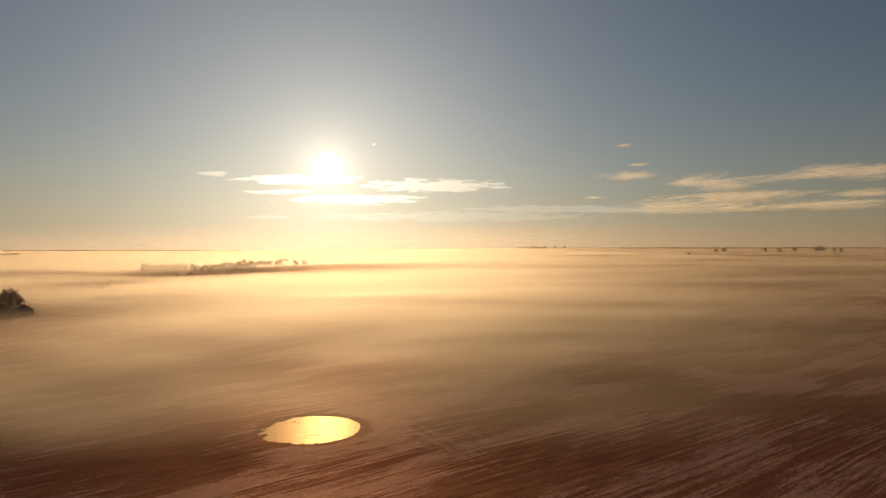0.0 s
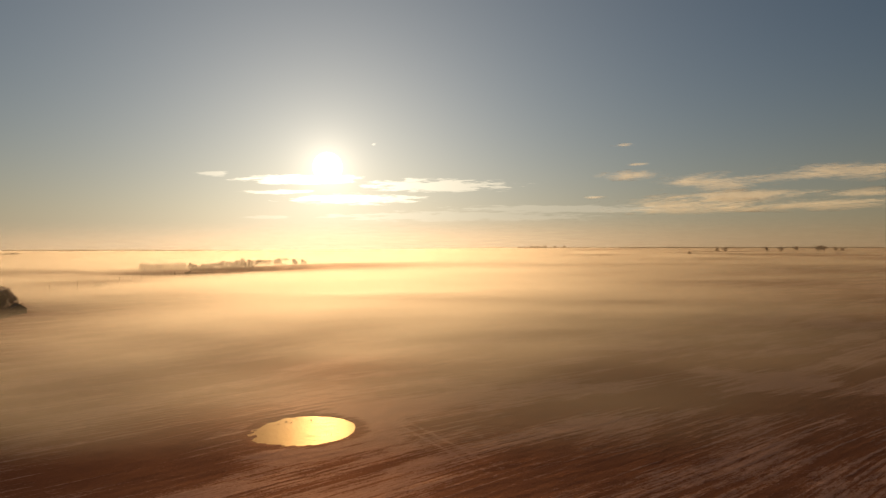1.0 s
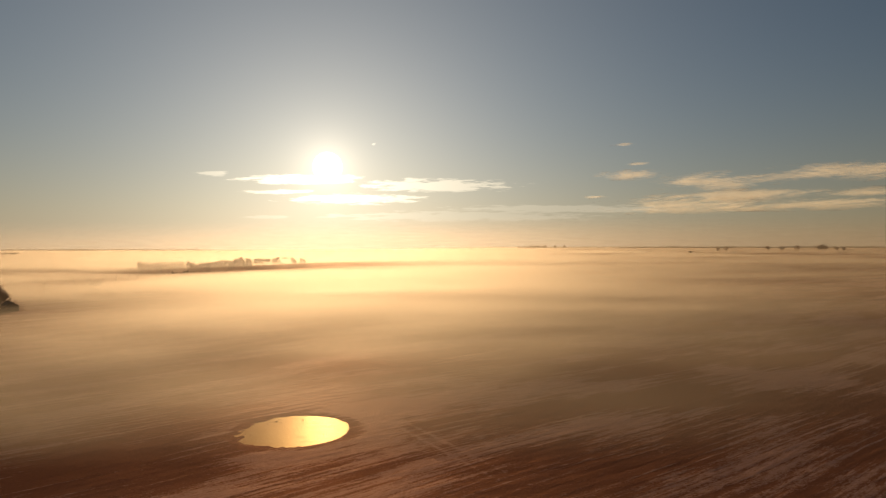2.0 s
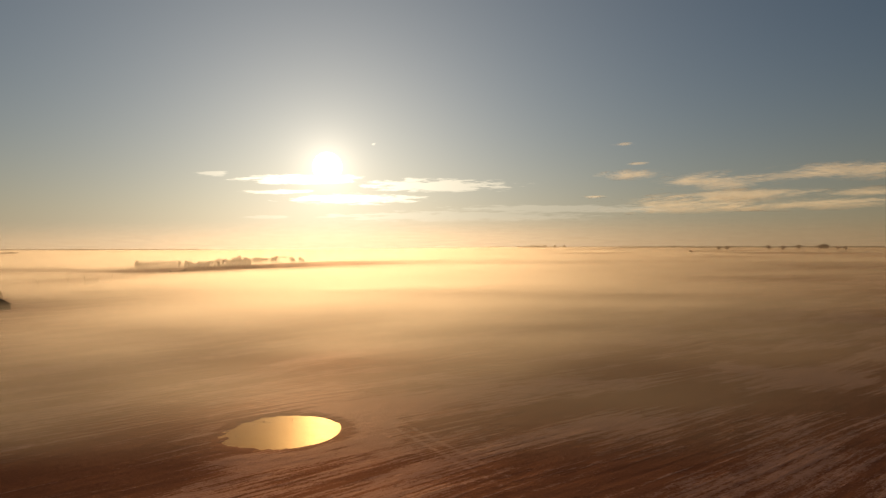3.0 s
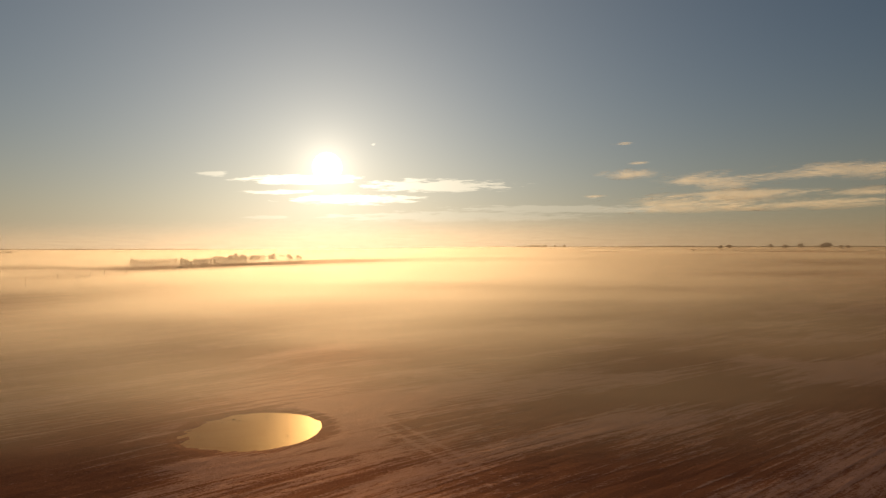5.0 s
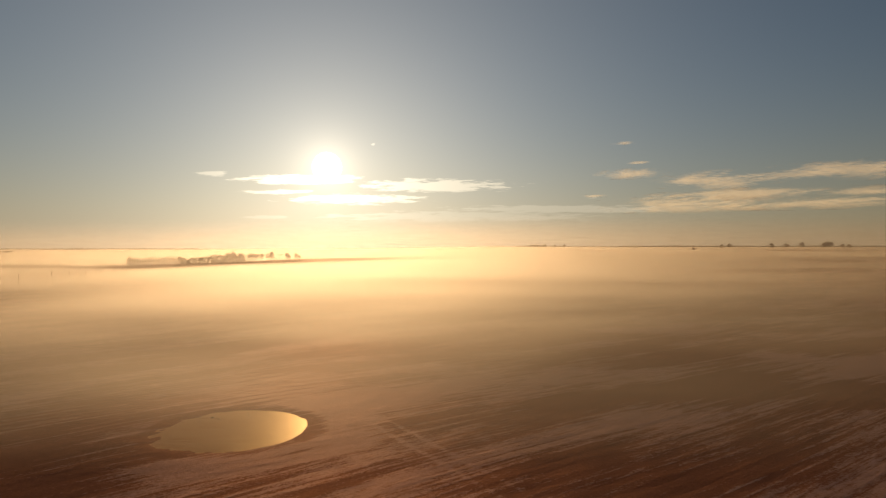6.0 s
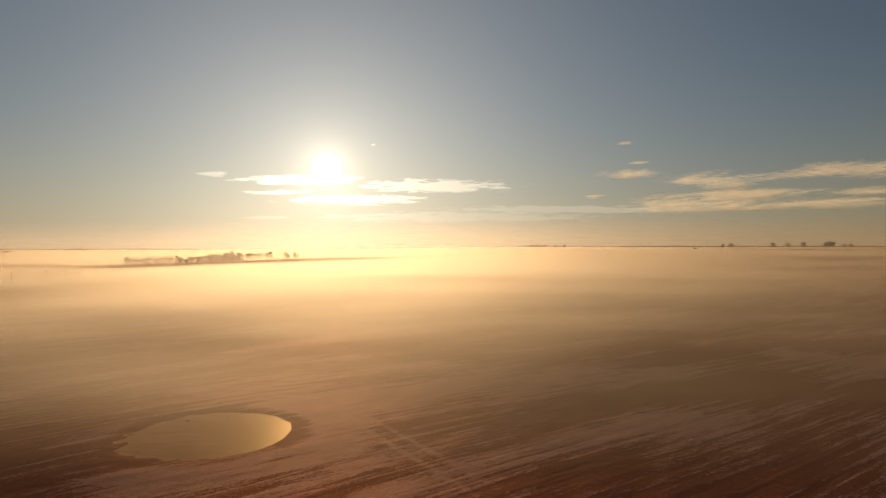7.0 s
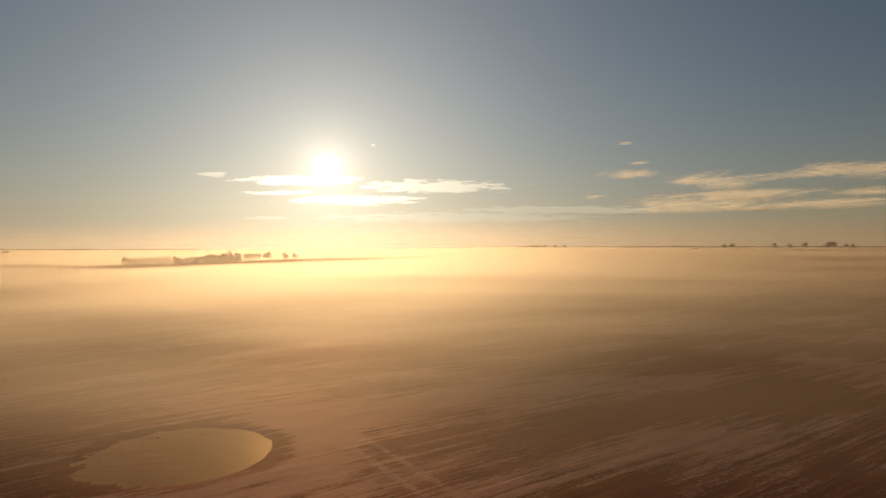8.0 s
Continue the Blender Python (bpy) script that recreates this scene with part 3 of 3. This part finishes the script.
def mist_thickness(x, y):
    """How thick the mist is, place by place."""
    drift = 22 * wave_noise(x, y, 130, 32) + 10 * wave_noise(x, y, 45, 33)
    q = y + drift * smooth(90, 200, y)
    near = 0.41 * smooth(66, 370, q) * (1 + 0.8 * smooth(800, 1500, y))
    rise = smooth(0, 170, x - 0.1 * (y - 120))
    near = near * (1 - 0.55 * rise * (1 - 0.95 * smooth(300, 620, y)))
    near = near * (1 - 0.3 * smooth(-50, -150, x) * (1 - smooth(300, 450, y)))
    veil = 0.1 * smooth(90, -70, x) * (0.5 + 0.5 * np.clip(wave_noise(x, y, 50, 34), -1, 1)) * smooth(66, 88, y)
    t = near + veil + 0.2 * oval(x, y, 5, 275, 120, 105, 0.0)
    # clearer air: before the grove, along the poles, round the barn
    gap = np.maximum.reduce([0.9 * oval(x, y, -240, 700, 195, 90, 0.05), 0.85 * oval(x, y, -285, 510, 75, 110, 0.2), 0.7 * oval(x, y, -340, 765, 110, 60, 0.0),
                             0.6 * oval(x, y, 150, 330, 95, 24, 0.15), 0.6 * oval(x, y, -560, 800, 170, 75, 0.0), 0.96 * oval(x, y, -186, 240, 95, 88, 0.4)])
    return t * (1 - gap)


def in_yard(x, y):
    return oval(x, y, YARD[0], YARD[1], 52, 22, -0.97) > 0.85


HAZE = [(650, 40, 0.1), (900, 60, 0.05), (1250, 80, 0.07), (1800, 110, 0.08), (2500, 140, 0.1), (3400, 170, 0.18)]     # far, high, thin haze: distance, height, thickness


def mist_banks():
    """Bank behind bank of vapour, thinning out towards its top and its foot."""
    levels = np.array([0.0, 0.12, 0.24, 0.4, 0.6, 0.8, 1.0])
    profile = smooth(0.0, 0.3, levels) * (1 - smooth(0.45, 1.0, levels))
    verts, quads, values, n = [], [], [], 0
    banks, y0 = [], 78.0
    while y0 < 4600:
        banks.append((y0, 0, 0))
        y0 *= 1.045
    for k, (y0, high, thick) in enumerate(banks + HAZE):
        gap = 0.045 * y0
        half = min(0.86 * y0 + 60, 3400)
        x = np.linspace(-half, half, 130)
        y = y0 + 0.14 * gap * wave_noise(x, y0, max(80, 10 * gap), 35 + k)
        H, K = (mist_depth(x, y), mist_thickness(x, y)) if not high else (high + 0 * x, thick + 0 * x)
        keep = ~in_yard(x, y)
        foot = lie(x, y)
        z = foot[None] + levels[:, None] * H[None]
        co = np.stack([np.broadcast_to(x, z.shape), y[None] - 0.25 * levels[:, None] * H[None], z], -1)
        verts.append(co.reshape(-1, 3))
        values.append(((profile if not high else 1 - smooth(0.15, 1.0, levels))[:, None] * K[None]).ravel())
        i = n + np.arange(z.size).reshape(z.shape)
        some = keep[:-1] & keep[1:] & (np.maximum(K[:-1], K[1:]) > 0.003)
        face = np.stack([i[:-1, :-1], i[:-1, 1:], i[1:, 1:], i[1:, :-1]], -1)
        quads.append(face[:, some].reshape(-1, 4))
        n += z.size
    verts, quads, values = np.concatenate(verts), np.concatenate(quads), np.concatenate(values)
    me = bpy.data.meshes.new("mist")
    me.vertices.add(len(verts))
    me.vertices.foreach_set("co", verts.ravel())
    me.loops.add(quads.size)
    me.loops.foreach_set("vertex_index", quads.ravel())
    me.polygons.add(len(quads))
    me.polygons.foreach_set("loop_start", np.arange(0, quads.size, 4))
    me.polygons.foreach_set("use_smooth", np.ones(len(quads), bool))
    me.update(calc_edges=True)
    me.attributes.new("thickness", "FLOAT", "POINT").data.foreach_set("value", values.astype(np.float32))
    me.materials.append(mist_material())
    return tagged(new("mist", me), "bright golden ground mist lying over the fields", "mist", kind="stuff")


mist_banks()

# ---- clouds ----
def cloud(left, right, high, low):
    """A flat drifting cloud between these slopes from straight ahead."""
    d, u = 4300, (left + right) / 2
    az = math.atan(u)
    ahead = d * math.cos(az)
    w, h = ahead * (right - left) / 2 * math.cos(az) * 1.3, ahead * (high - low) / 2 * 1.35
    bm = bmesh.new()
    bmesh.ops.create_uvsphere(bm, u_segments=32, v_segments=12, radius=1.0)
    for v in bm.verts:
        v.co = Vector((v.co.x * w, v.co.y * min(w * 0.3, 60), v.co.z * h))
    me = bpy.data.meshes.new("cloud")
    bm.to_mesh(me), bm.free()
    me.materials.append(CLOUD)
    ob = new("cloud", me)
    ob.matrix_world = pose(ahead * u, ahead, EYE + ahead * (high + low) / 2, 0, 0, -math.degrees(az))
    return tagged(ob, "thin cream cloud lit from behind by the low sun", "cloud", group="clouds over the horizon")


for left, right, high, low in ((0.254, 0.378, 0.1223, 0.1075), (0.353, 0.520, 0.1177, 0.0899), (0.478, 0.793, 0.1325, 0.1047), (0.348, 0.627, 0.0899, 0.0723),
                               (0.599, 0.793, 0.0936, 0.0769), (0.246, 0.534, 0.0769, 0.0528), (0.432, 0.793, 0.0788, 0.0584),
                               (0.276, 0.316, 0.1665, 0.162), (0.302, 0.343, 0.1352, 0.1302), (0.230, 0.270, 0.081, 0.0763)):
    cloud(left, right, high, low)


# ---- clods frozen into the ice ----
def clod(seed):
    rnd = random.Random(seed)
    bm = bmesh.new()
    bmesh.ops.create_icosphere(bm, subdivisions=2, radius=0.22)
    for v in bm.verts:
        k = 1 + 0.35 * noise.noise(v.co * 6 + Vector((seed * 3.1, 0, 0)))
        v.co = Vector((v.co.x * k * 1.6, v.co.y * k, v.co.z * k * 0.7))
    me = bpy.data.meshes.new("clod")
    bm.to_mesh(me), bm.free()
    me.materials.append(BOARD)
    return tagged(new("clod", me), "dark lump of earth frozen into the pond ice", "clod", group="clods in the pond")


lumps = [clod(k) for k in (1, 2, 3)]
for k, (x, y, size) in enumerate(((-23.7, 97.3, 0.5), (-22.9, 96.9, 0.35), (-20.1, 98.2, 0.4), (-25.4, 91.0, 0.25), (-15.8, 91.2, 0.3), (-24.6, 96.1, 0.3))):
    m = pose(x, y, -0.06, 0, 0, 70 * k)
    ob = lumps[k] if k < 3 else copy_thing(lumps[k % 3], m)
    ob.matrix_basis = m @ Matrix.Scale(size, 4)
